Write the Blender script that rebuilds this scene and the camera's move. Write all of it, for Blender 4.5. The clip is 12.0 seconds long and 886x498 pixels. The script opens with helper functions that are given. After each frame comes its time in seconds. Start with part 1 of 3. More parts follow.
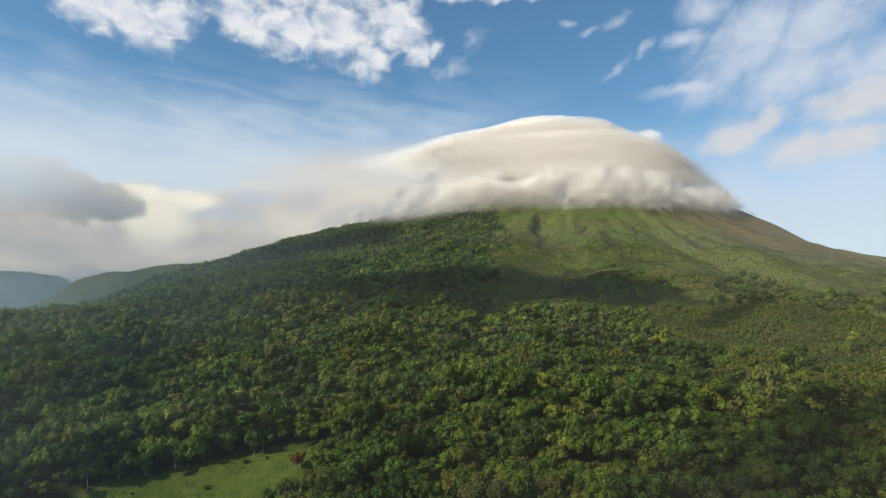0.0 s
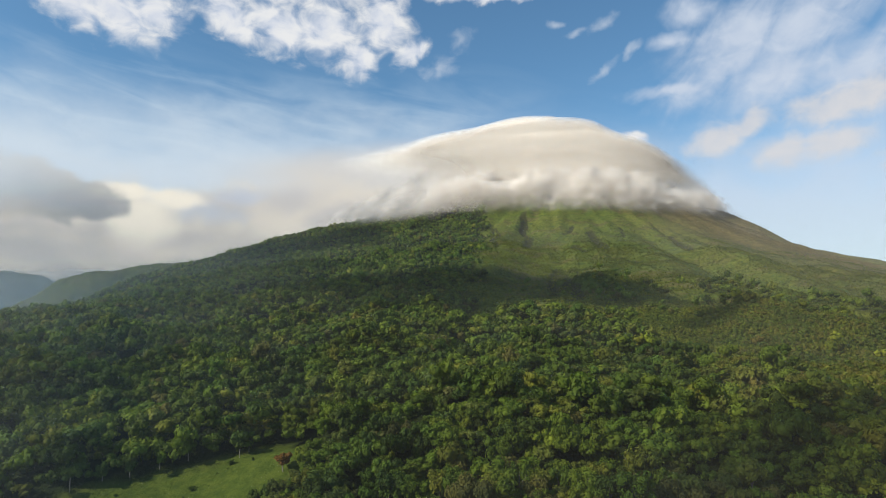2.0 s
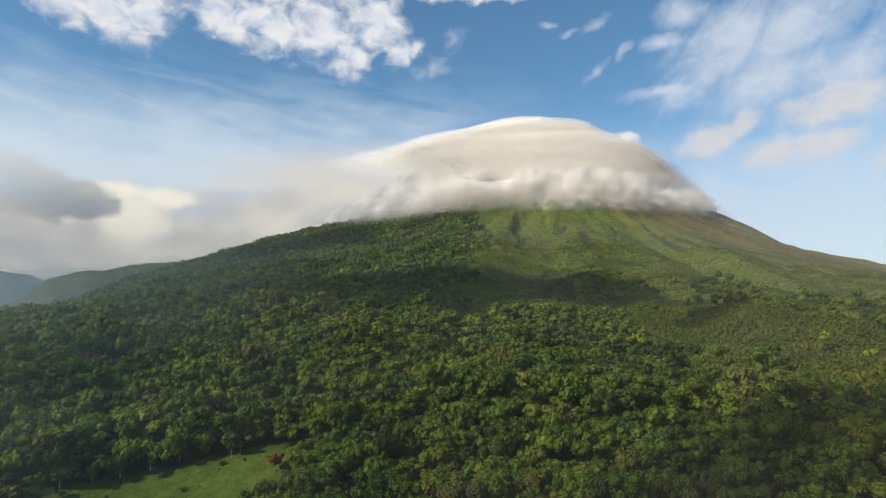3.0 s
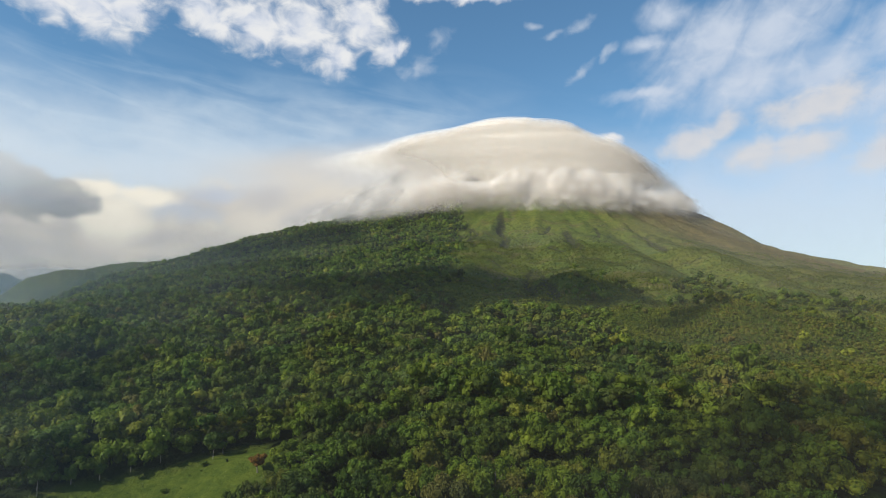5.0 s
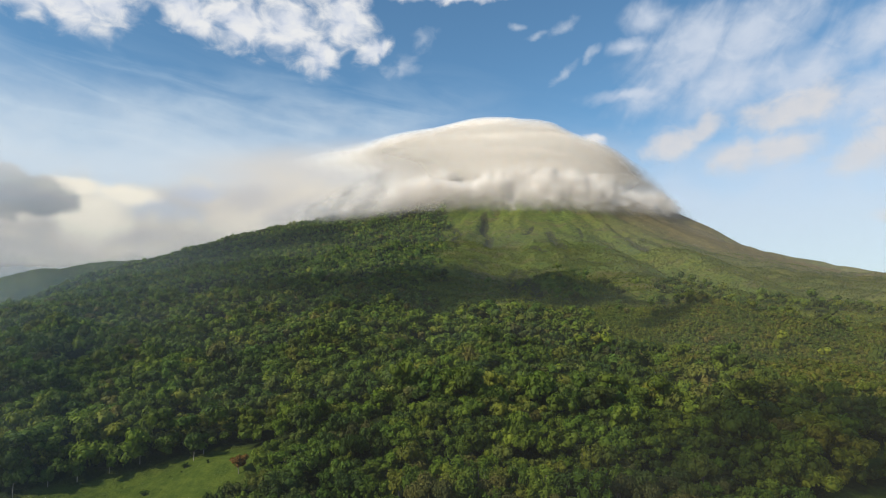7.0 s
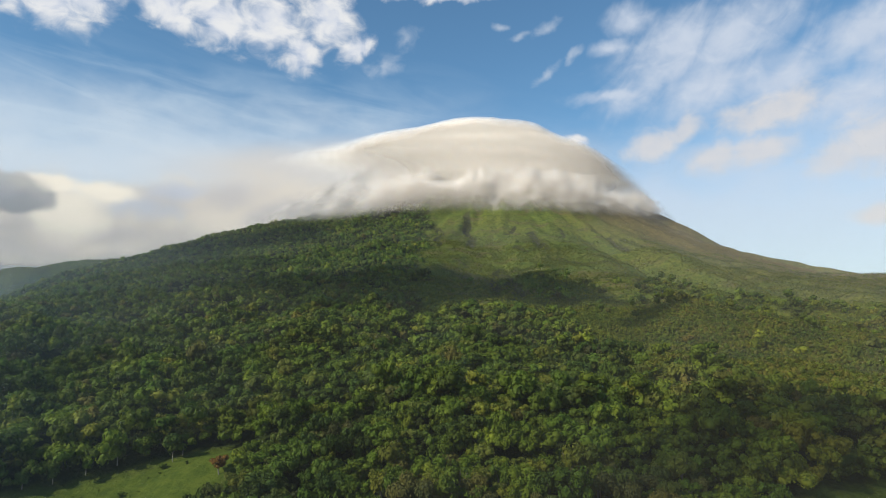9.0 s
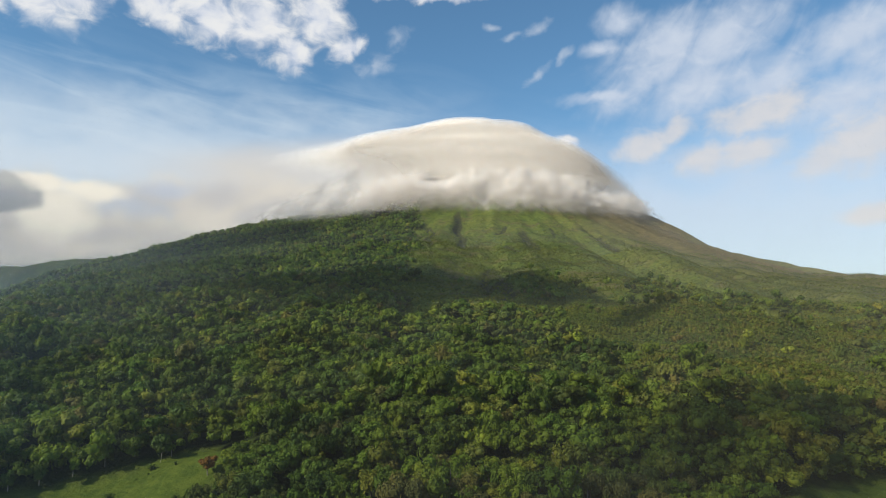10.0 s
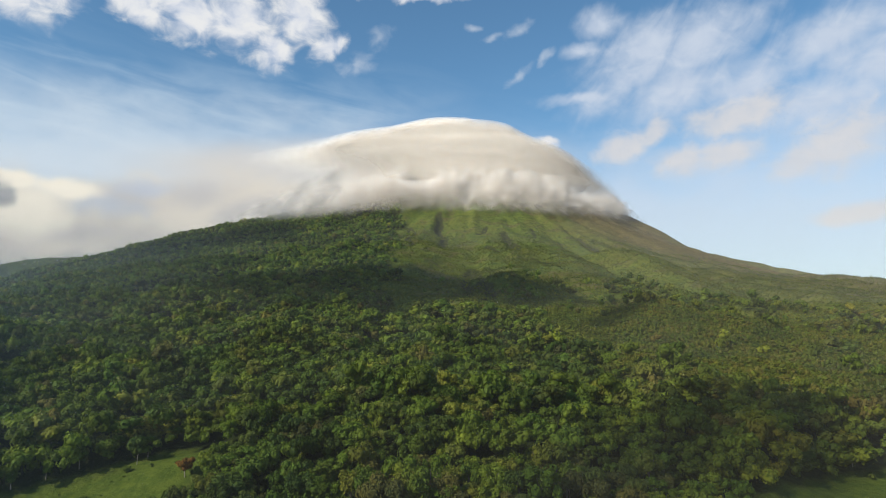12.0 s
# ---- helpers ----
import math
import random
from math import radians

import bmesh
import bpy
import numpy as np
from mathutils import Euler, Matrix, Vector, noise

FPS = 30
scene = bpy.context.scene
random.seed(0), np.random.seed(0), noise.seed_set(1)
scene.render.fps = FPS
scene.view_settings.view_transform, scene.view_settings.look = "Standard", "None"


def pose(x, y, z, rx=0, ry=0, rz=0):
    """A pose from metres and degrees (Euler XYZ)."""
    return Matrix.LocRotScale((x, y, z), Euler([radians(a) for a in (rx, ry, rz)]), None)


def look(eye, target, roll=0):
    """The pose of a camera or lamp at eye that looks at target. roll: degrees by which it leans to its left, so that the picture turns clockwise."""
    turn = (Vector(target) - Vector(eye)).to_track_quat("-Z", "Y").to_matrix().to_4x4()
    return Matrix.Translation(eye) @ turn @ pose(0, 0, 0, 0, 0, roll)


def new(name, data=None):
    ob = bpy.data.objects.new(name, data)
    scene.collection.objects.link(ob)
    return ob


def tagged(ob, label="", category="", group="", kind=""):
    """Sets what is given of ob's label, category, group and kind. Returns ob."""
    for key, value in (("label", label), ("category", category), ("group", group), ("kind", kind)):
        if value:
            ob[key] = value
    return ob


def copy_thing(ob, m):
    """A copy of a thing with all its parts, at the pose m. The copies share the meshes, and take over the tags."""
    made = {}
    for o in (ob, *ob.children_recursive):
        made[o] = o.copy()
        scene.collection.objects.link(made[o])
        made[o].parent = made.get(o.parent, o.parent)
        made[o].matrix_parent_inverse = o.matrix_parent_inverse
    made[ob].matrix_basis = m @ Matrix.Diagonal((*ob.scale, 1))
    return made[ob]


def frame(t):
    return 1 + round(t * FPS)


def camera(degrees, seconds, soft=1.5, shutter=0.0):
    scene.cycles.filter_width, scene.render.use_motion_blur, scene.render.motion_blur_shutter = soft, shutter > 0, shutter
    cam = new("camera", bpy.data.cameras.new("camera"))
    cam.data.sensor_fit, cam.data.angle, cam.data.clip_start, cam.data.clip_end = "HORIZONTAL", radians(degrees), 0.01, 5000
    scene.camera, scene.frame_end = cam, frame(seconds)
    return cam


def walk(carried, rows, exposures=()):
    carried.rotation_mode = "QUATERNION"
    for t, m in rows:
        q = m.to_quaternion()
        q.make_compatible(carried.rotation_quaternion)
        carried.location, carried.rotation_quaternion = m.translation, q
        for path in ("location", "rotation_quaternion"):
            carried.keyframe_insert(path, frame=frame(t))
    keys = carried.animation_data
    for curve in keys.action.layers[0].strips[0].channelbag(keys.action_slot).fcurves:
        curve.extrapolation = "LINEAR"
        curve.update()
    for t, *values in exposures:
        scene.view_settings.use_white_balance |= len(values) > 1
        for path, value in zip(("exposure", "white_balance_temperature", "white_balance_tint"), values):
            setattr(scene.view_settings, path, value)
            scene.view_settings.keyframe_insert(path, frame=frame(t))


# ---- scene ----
# The camera hangs in one spot, a drone over the forest, and turns slowly to the right.
cam = camera(71.5, 12.0, soft=1.0)
TURN = [  # seconds, turn to the right, tilt upwards
    (0.0, 0.0, 6.695), (0.5, 0.264, 6.694), (1.0, 0.552, 6.693), (1.5, 0.86, 6.693), (2.0, 1.181, 6.692),
    (2.5, 1.518, 6.691), (3.0, 1.866, 6.690), (5.0, 3.309, 6.677), (5.5, 3.681, 6.673), (6.0, 4.058, 6.670),
    (6.5, 4.441, 6.658), (7.0, 4.835, 6.647), (9.0, 6.47, 6.600), (9.5, 6.9, 6.598), (10.0, 7.341, 6.597),
    (10.5, 7.789, 6.595), (11.0, 8.231, 6.593), (11.5, 8.665, 6.592), (12.0, 9.107, 6.590),
]
walk(cam, [(t, pose(0, 0, 0, 90 + tilt, 0, -turn)) for t, turn, tilt in TURN])


# ---- node shorthand ----
class Nodes:
    """Short calls that add nodes to one tree and join them."""

    def __init__(self, tree):
        self.tree = tree
        tree.nodes.clear()

    def add(self, kind, **sockets):
        node = self.tree.nodes.new(kind)
        for key, value in sockets.items():
            self.put(node.inputs[key.replace("_", " ")], value)
        return node

    def put(self, socket, value):
        if isinstance(value, bpy.types.NodeSocket):
            self.tree.links.new(value, socket)
        else:
            socket.default_value = value

    def math(self, operation, a, b=0.0, c=0.0, clamp=False):
        node = self.tree.nodes.new("ShaderNodeMath")
        node.operation, node.use_clamp = operation, clamp
        for socket, value in zip(node.inputs, (a, b, c)):
            self.put(socket, value)
        return node.outputs[0]

    def span(self, value, low, high, out_low=0.0, out_high=1.0, smooth=True):
        node = self.tree.nodes.new("ShaderNodeMapRange")
        node.interpolation_type = "SMOOTHSTEP" if smooth else "LINEAR"
        for socket, v in zip(node.inputs, (value, low, high, out_low, out_high)):
            self.put(socket, v)
        return node.outputs[0]

    def mix(self, factor, a, b, blend="MIX"):
        node = self.tree.nodes.new("ShaderNodeMix")
        node.data_type, node.blend_type = "RGBA", blend
        for socket, v in zip((node.inputs[0], node.inputs[6], node.inputs[7]), (factor, a, b)):
            self.put(socket, v)
        return node.outputs[2]

    def noise(self, vector, scale, detail=4.0, rough=0.55, distortion=0.0):
        node = self.add("ShaderNodeTexNoise", Vector=vector, Scale=scale, Detail=detail, Roughness=rough, Distortion=distortion)
        return node.outputs["Fac"]

    def vector(self, x, y, z=0.0):
        return self.add("ShaderNodeCombineXYZ", X=x, Y=y, Z=z).outputs[0]

    def attribute(self, name):
        node = self.tree.nodes.new("ShaderNodeAttribute")
        node.attribute_name = name
        return node


def rgb(r, g, b):
    return (r, g, b, 1.0)


# ---- sky and sun ----
SUN_TURN, SUN_HEIGHT = -117.0, 35.0  # degrees from straight ahead, and above the horizon
sun_way = Vector((math.sin(radians(SUN_TURN)) * math.cos(radians(SUN_HEIGHT)),
                  math.cos(radians(SUN_TURN)) * math.cos(radians(SUN_HEIGHT)), math.sin(radians(SUN_HEIGHT))))
sun = new("sun", bpy.data.lights.new("sun", "SUN"))
sun.data.energy, sun.data.angle, sun.data.color = 4.65, radians(0.6), (1.0, 0.93, 0.8)
sun.matrix_world = look(sun_way * 3000, (0, 0, 0))

# cloud patches of the sky: bearing, height, half width, half height (degrees), lean
CUMULUS = [(-31.6, 25.0, 3.9, 1.8, -25), (-28.0, 24.8, 4.5, 2.5, -10), (-25.1, 25.1, 2.9, 2.0, 10), (-18.9, 26.0, 3.9, 2.1, -20), (-14.3, 25.6, 4.5, 2.6, -8),
           (-10.1, 25.9, 4.2, 2.9, 0), (-7.1, 23.7, 2.1, 2.0, 0), (-4.6, 26.6, 3.2, 3.2, 20), (-2.0, 24.5, 2.1, 1.1, 35), (-16.5, 29.7, 13.7, 2.9, 0),
           (-30.5, 27.3, 6.8, 2.4, 0), (5.3, 28.9, 5.8, 0.6, 0), (18.9, 16.2, 1.1, 0.5, -20)]
PUFFS = [(12.2, 26.3, 0.8, 0.4, 0), (14.0, 25.3, 1.4, 0.4, 12), (16.5, 26.0, 1.7, 0.7, 25), (18.9, 23.5, 1.2, 0.5, 55), (16.3, 22.0, 2.1, 0.5, 35),
         (0.9, 23.1, 2.5, 0.9, 10), (2.8, 25.2, 1.9, 1.1, 35)]
WISPS = [(22.5, 23.9, 2.1, 0.8, 0), (23.3, 20.0, 4.5, 0.7, 4), (24.3, 25.9, 2.4, 1.5, 0), (28.2, 23.5, 6.3, 2.9, 18), (32.8, 23.3, 5.8, 3.7, 20),
         (26.7, 21.1, 5.8, 2.2, 25), (31.3, 19.8, 7.4, 2.9, 12), (42.6, 21.9, 6.1, 2.0, 12), (45.7, 19.2, 6.8, 3.9, 20), (36.2, 19.4, 5.8, 2.0, 10),
         (42.2, 17.2, 7.9, 2.4, 8), (48.9, 20.4, 6.3, 6.3, 0)]
PEACH = [(26.2, 15.4, 2.9, 1.4, 15), (28.4, 16.2, 2.0, 1.1, 30), (33.7, 16.5, 2.9, 1.4, 0), (36.4, 16.8, 3.3, 1.2, 12), (30.8, 13.6, 2.7, 1.4, 0),
         (34.2, 13.9, 3.3, 1.3, 10), (40.3, 13.0, 3.3, 1.5, 15), (42.8, 13.8, 4.2, 2.4, 20), (43.8, 8.2, 3.9, 0.9, 5), (35.8, 17.2, 3.7, 1.3, 15)]
GREY = [(-29.4, 9.8, 3.4, 1.8, -8), (-32.4, 10.2, 4.7, 2.4, -12), (-36.2, 10.2, 4.9, 2.7, 0)]
GLOW = [(-25.2, 8.4, 3.2, 2.5, 10), (-26.5, 10.6, 3.2, 0.9, 0), (-22.8, 10.4, 2.8, 1.0, 0)]
GAPS = [(-20.5, 9.4, 3.7, 1.2, -5), (-17.3, 10.9, 2.5, 0.8, 10)]
SHADE = [(-22.8, 7.0, 5.0, 1.1, 4), (-18.7, 10.1, 3.9, 1.4, 0), (-13.3, 10.9, 3.9, 1.4, 10), (-31.9, 5.7, 8.9, 1.2, -3), (-8.7, 10.0, 3.2, 1.1, 20), (-35.0, 7.3, 6.3, 0.9, 0)]

world = bpy.data.worlds.new("world")
scene.world = world
world.use_nodes = True
n = Nodes(world.node_tree)
way = n.add("ShaderNodeTexCoord").outputs["Generated"]
split = n.add("ShaderNodeSeparateXYZ", Vector=way)
bearing = n.math("DEGREES", n.math("ARCTAN2", split.outputs[0], split.outputs[1]))
climb = n.math("DEGREES", n.math("ARCSINE", split.outputs[2]))
sky = n.add("ShaderNodeTexSky")
sky.sky_type, sky.sun_disc = "NISHITA", False
sky.sun_elevation, sky.sun_rotation = radians(SUN_HEIGHT), radians(SUN_TURN)
sky.air_density, sky.dust_density, sky.ozone_density, sky.altitude = 1.0, 0.6, 2.0, 600
flat = n.vector(bearing, climb)
warp = n.add("ShaderNodeTexNoise", Vector=flat, Scale=0.35, Detail=3.0)
bent = n.add("ShaderNodeVectorMath", Vector=flat)
bent.operation = "MULTIPLY_ADD"
n.put(bent.inputs[0], warp.outputs["Color"])
bent.inputs[1].default_value = (2.4, 1.6, 0.0)
n.put(bent.inputs[2], flat)
bent_split = n.add("ShaderNodeSeparateXYZ", Vector=bent.outputs[0])
bx, by = n.math("SUBTRACT", bent_split.outputs[0], 1.2), n.math("SUBTRACT", bent_split.outputs[1], 0.8)


def patches(spots):
    """How deep a direction lies inside the nearest of the patches: 1 in the middle, 0 at the rim, below 0 outside."""
    best = None
    for az, el, wide, tall, lean in spots:
        c, s = math.cos(radians(lean)), math.sin(radians(lean))
        u, v = n.math("SUBTRACT", bx, az), n.math("SUBTRACT", by, el)
        along = n.math("ADD", n.math("MULTIPLY", u, c / wide), n.math("MULTIPLY", v, s / wide))
        across = n.math("ADD", n.math("MULTIPLY", u, -s / tall), n.math("MULTIPLY", v, c / tall))
        inside = n.math("SUBTRACT", 1.0, n.math("SQRT", n.math("ADD", n.math("MULTIPLY", along, along), n.math("MULTIPLY", across, across))))
        best = inside if best is None else n.math("SMOOTH_MAX", best, inside, 0.15)
    return best


def lumpy(spots, noise, amount, low, high):
    return n.span(n.math("ADD", patches(spots), n.math("MULTIPLY", n.math("SUBTRACT", noise, 0.5), amount)), low, high)


fine = n.noise(n.vector(bearing, n.math("MULTIPLY", climb, 1.4)), 0.5, 6.0, 0.52, 0.4)
broad = n.noise(n.vector(bearing, n.math("MULTIPLY", climb, 1.5)), 0.16, 4.0, 0.5)
# fibres of the torn cloud, combed up to the right
fibre_along = n.math("ADD", n.math("MULTIPLY", bearing, 0.62), n.math("MULTIPLY", climb, 0.78))
fibre_across = n.math("ADD", n.math("MULTIPLY", bearing, 0.78), n.math("MULTIPLY", climb, -0.62))
fibre = n.noise(n.vector(n.math("MULTIPLY", fibre_along, 0.13), n.math("MULTIPLY", fibre_across, 0.34)), 1.0, 4.0, 0.5, 0.9)
# streaks of high ice cloud, thin and nearly level
lean = n.math("ADD", climb, n.math("MULTIPLY", bearing, 0.13))
streak = n.noise(n.vector(n.math("MULTIPLY", bearing, 0.11), n.math("MULTIPLY", lean, 0.5)), 1.0, 4.0, 0.52, 0.8)
streak_zone = n.math("MULTIPLY", n.span(climb, 25.0, 16.0), n.span(bearing, 14.0, -2.0, 0.1, 1.0))
streaks = n.math("MULTIPLY", n.span(streak, 0.32, 0.8), streak_zone)
# pale veil low in the sky, thicker over the sunlit side
veil_left = n.math("MULTIPLY", n.span(n.math("ADD", climb, n.math("MULTIPLY", n.math("SUBTRACT", broad, 0.5), 7.0)), 22.0, 12.0, 0.0, 0.85), n.span(bearing, 20.0, -4.0, 0.0, 1.0))
veil_right = n.math("MULTIPLY", n.span(n.math("ADD", climb, n.math("MULTIPLY", n.math("SUBTRACT", broad, 0.5), 7.0)), 20.0, 9.0, 0.0, 0.75), n.span(bearing, 10.0, 25.0, 0.0, 1.0))
cum = lumpy(CUMULUS, fine, 1.6, -0.2, 0.75)
puff = n.math("MULTIPLY", lumpy(PUFFS, fine, 2.2, -0.1, 1.3), 0.5)
wisp = n.math("MULTIPLY", lumpy(WISPS, n.mix(0.35, fibre, fine), 1.9, -0.35, 1.0), 0.9)
peach = n.math("MULTIPLY", lumpy(PEACH, fine, 1.0, -0.3, 0.7), 0.8)
grey = n.math("MULTIPLY", lumpy(GREY, fine, 0.9, -0.05, 0.28), n.span(bearing, -37.0, -28.5, 0.35, 0.95))
shade = n.math("MULTIPLY", lumpy(SHADE, fine, 1.2, -0.3, 0.9), 0.6)
glow = lumpy(GLOW, fine, 0.7, -0.2, 0.6)
gaps = n.math("MULTIPLY", lumpy(GAPS, fine, 1.1, -0.3, 0.9), 0.75)
# bank of cloud behind the long flank, and the veil blown out from the summit cap
bank_top = n.math("ADD", n.span(bearing, -40.0, -6.0, 9.4, 12.5, False), n.math("MULTIPLY", n.math("SUBTRACT", broad, 0.5), 8.0))
bank = n.math("MULTIPLY", n.span(n.math("SUBTRACT", bank_top, climb), -1.6, 1.8), n.span(bearing, 22.0, 6.0))
blown_top = n.math("ADD", n.span(bearing, -24.0, 0.0, 14.3, 16.9, False), n.math("MULTIPLY", n.math("SUBTRACT", broad, 0.5), 2.0))
blown = n.math("MULTIPLY", n.math("MULTIPLY", n.span(n.math("SUBTRACT", blown_top, climb), -0.6, 2.2), n.span(bearing, -23.0, -10.0)), n.span(bearing, 24.0, 12.0, 0.0, 0.9))
dark = n.math("MULTIPLY", n.span(n.noise(n.vector(n.math("MULTIPLY", bearing, 0.5), climb), 0.3, 4.0, 0.5), 0.42, 0.62), n.span(climb, 12.2, 7.8, 0.0, 0.85))

SKY_LEVEL = 0.122
base = n.mix(1.0, sky.outputs[0], rgb(SKY_LEVEL * 0.82, SKY_LEVEL * 1.12, SKY_LEVEL * 1.16), "MULTIPLY")
c = n.mix(n.math("MULTIPLY", streaks, 0.5), base, rgb(0.58, 0.72, 0.84))
c = n.mix(veil_left, c, rgb(0.68, 0.76, 0.83))
c = n.mix(veil_right, c, rgb(0.65, 0.72, 0.82))
c = n.mix(puff, c, rgb(0.66, 0.72, 0.80))
c = n.mix(wisp, c, n.mix(fine, rgb(0.50, 0.59, 0.74), rgb(0.68, 0.74, 0.83)))
c = n.mix(peach, c, n.mix(fine, rgb(0.60, 0.63, 0.69), rgb(0.80, 0.75, 0.71)))
c = n.mix(cum, c, n.mix(n.span(fine, 0.3, 0.7), rgb(0.64, 0.69, 0.79), rgb(0.82, 0.83, 0.84)))
c = n.mix(blown, c, rgb(0.665, 0.65, 0.625))
c = n.mix(bank, c, n.mix(dark, rgb(0.73, 0.69, 0.615), rgb(0.54, 0.53, 0.515)))
c = n.mix(shade, c, rgb(0.50, 0.50, 0.52))
c = n.mix(gaps, c, rgb(0.52, 0.58, 0.68))
c = n.mix(glow, c, rgb(0.95, 0.90, 0.78))
c = n.mix(n.math("MULTIPLY", grey, 0.9), c, n.mix(n.span(n.math("ADD", climb, n.math("MULTIPLY", fine, 2.0)), 9.7, 13.8), rgb(0.27, 0.30, 0.34), rgb(0.58, 0.58, 0.56)))
# below the horizon: dull green land
c = n.mix(n.span(climb, -1.0, -4.0), c, rgb(0.05, 0.07, 0.05))
out = n.add("ShaderNodeOutputWorld", Surface=n.add("ShaderNodeBackground", Color=c, Strength=1.0).outputs[0])
scene.view_settings.exposure = 0.0
scene.cycles.transparent_max_bounces = 160


# ---- materials ----
def material(name):
    m = bpy.data.materials.new(name)
    m.use_nodes = True
    return m, Nodes(m.node_tree)


def finish(n, shader):
    n.add("ShaderNodeOutputMaterial", Surface=shader)


def ground_material():
    m, n = material("slope_grass_and_soil")
    place = n.add("ShaderNodeNewGeometry").outputs["Position"]
    dry, ash, wood, lawn = (n.attribute(k).outputs["Fac"] for k in ("dry", "ash", "wood", "lawn"))
    scar = n.attribute("scar").outputs["Fac"]
    big = n.noise(place, 0.006, 5.0, 0.6)
    mid = n.noise(place, 0.05, 5.0, 0.6)
    small = n.noise(place, 0.35, 4.0, 0.7)
    grass = n.mix(n.span(mid, 0.35, 0.65), rgb(0.074, 0.106, 0.013), rgb(0.122, 0.148, 0.020))
    grass = n.mix(n.span(big, 0.4, 0.7), grass, rgb(0.142, 0.150, 0.024))
    straw = n.mix(n.span(mid, 0.35, 0.65), rgb(0.096, 0.074, 0.031), rgb(0.134, 0.100, 0.042))
    worn = n.noise(place, 0.012, 6.0, 0.65, 0.8)
    grass = n.mix(n.math("MULTIPLY", n.span(worn, 0.5, 0.64), 0.8), grass, rgb(0.115, 0.095, 0.033))
    grass = n.mix(n.math("MULTIPLY", n.span(n.noise(place, 0.09, 5.0, 0.7), 0.46, 0.66), 0.75), grass, rgb(0.03, 0.06, 0.012))
    c = n.mix(n.math("MULTIPLY", dry, n.span(n.math("ADD", big, n.math("MULTIPLY", small, 0.3)), 0.25, 0.65)), grass, straw)
    c = n.mix(n.span(n.math("ADD", ash, n.math("MULTIPLY", n.math("SUBTRACT", mid, 0.5), 0.8)), 0.35, 0.7), c, n.mix(small, rgb(0.045, 0.04, 0.035), rgb(0.10, 0.085, 0.07)))
    c = n.mix(n.span(n.math("ADD", scar, n.math("MULTIPLY", n.math("SUBTRACT", mid, 0.5), 0.7)), 0.2, 0.6, 0.0, 0.92), c, n.mix(n.span(small, 0.4, 0.65), rgb(0.022, 0.032, 0.01), rgb(0.075, 0.062, 0.03)))
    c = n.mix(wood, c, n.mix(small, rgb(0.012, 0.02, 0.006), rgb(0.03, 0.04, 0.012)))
    c = n.mix(n.span(small, 0.45, 0.75), c, n.mix(0.45, c, rgb(0.02, 0.035, 0.008)))
    c = n.mix(lawn, c, n.mix(n.span(n.math("ADD", n.noise(place, 0.12, 5.0, 0.65), n.math("MULTIPLY", small, 0.6)), 0.55, 1.0), rgb(0.038, 0.062, 0.008), rgb(0.078, 0.102, 0.014)))
    relief = n.add("ShaderNodeBump", Strength=n.math("SUBTRACT", 1.0, n.math("MULTIPLY", lawn, 0.55)), Distance=2.6, Height=n.math("ADD", small, n.math("MULTIPLY", mid, 3.0)))
    finish(n, n.add("ShaderNodeBsdfPrincipled", Base_Color=c, Roughness=0.95, Specular_IOR_Level=0.04, Normal=relief.outputs[0]).outputs[0])
    return m


def leaf_material(name, tone=(1, 1, 1)):
    m, n = material(name)
    tint = n.attribute("tint").outputs["Color"]
    own = n.add("ShaderNodeObjectInfo").outputs["Random"]
    leaf = n.add("ShaderNodeNewGeometry").outputs["Random Per Island"]
    place = n.add("ShaderNodeNewGeometry").outputs["Position"]
    patch = n.noise(place, 0.02, 3.0, 0.5)
    c = n.mix(1.0, tint, n.mix(n.math("FRACT", n.math("MULTIPLY", own, 7.3)), rgb(0.85, 0.88, 0.78), rgb(1.15, 1.1, 0.9)), "MULTIPLY")
    c = n.mix(1.0, c, n.mix(leaf, rgb(0.86, 0.87, 0.86), rgb(1.13, 1.12, 1.04)), "MULTIPLY")
    c = n.mix(1.0, c, n.mix(n.span(patch, 0.3, 0.7), rgb(0.72 * tone[0], 0.82 * tone[1], 0.95 * tone[2]), rgb(1.3 * tone[0], 1.18 * tone[1], 0.9 * tone[2])), "MULTIPLY")
    solid = n.add("ShaderNodeBsdfPrincipled", Base_Color=c, Roughness=0.6, Specular_IOR_Level=0.08)
    thin = n.add("ShaderNodeBsdfTranslucent", Color=n.mix(1.0, c, rgb(1.1, 1.2, 0.5), "MULTIPLY"))
    finish(n, n.add("ShaderNodeMixShader", Fac=0.28, Shader=solid.outputs[0]).outputs[0])
    mixer = [k for k in m.node_tree.nodes if k.type == "MIX_SHADER"][0]
    m.node_tree.links.new(thin.outputs[0], mixer.inputs[2])
    return m


def bark_material(name, dark, light):
    m, n = material(name)
    place = n.add("ShaderNodeNewGeometry").outputs["Position"]
    streak = n.noise(place, 3.0, 4.0, 0.6)
    c = n.mix(streak, rgb(*dark), rgb(*light))
    finish(n, n.add("ShaderNodeBsdfPrincipled", Base_Color=c, Roughness=0.85).outputs[0])
    return m


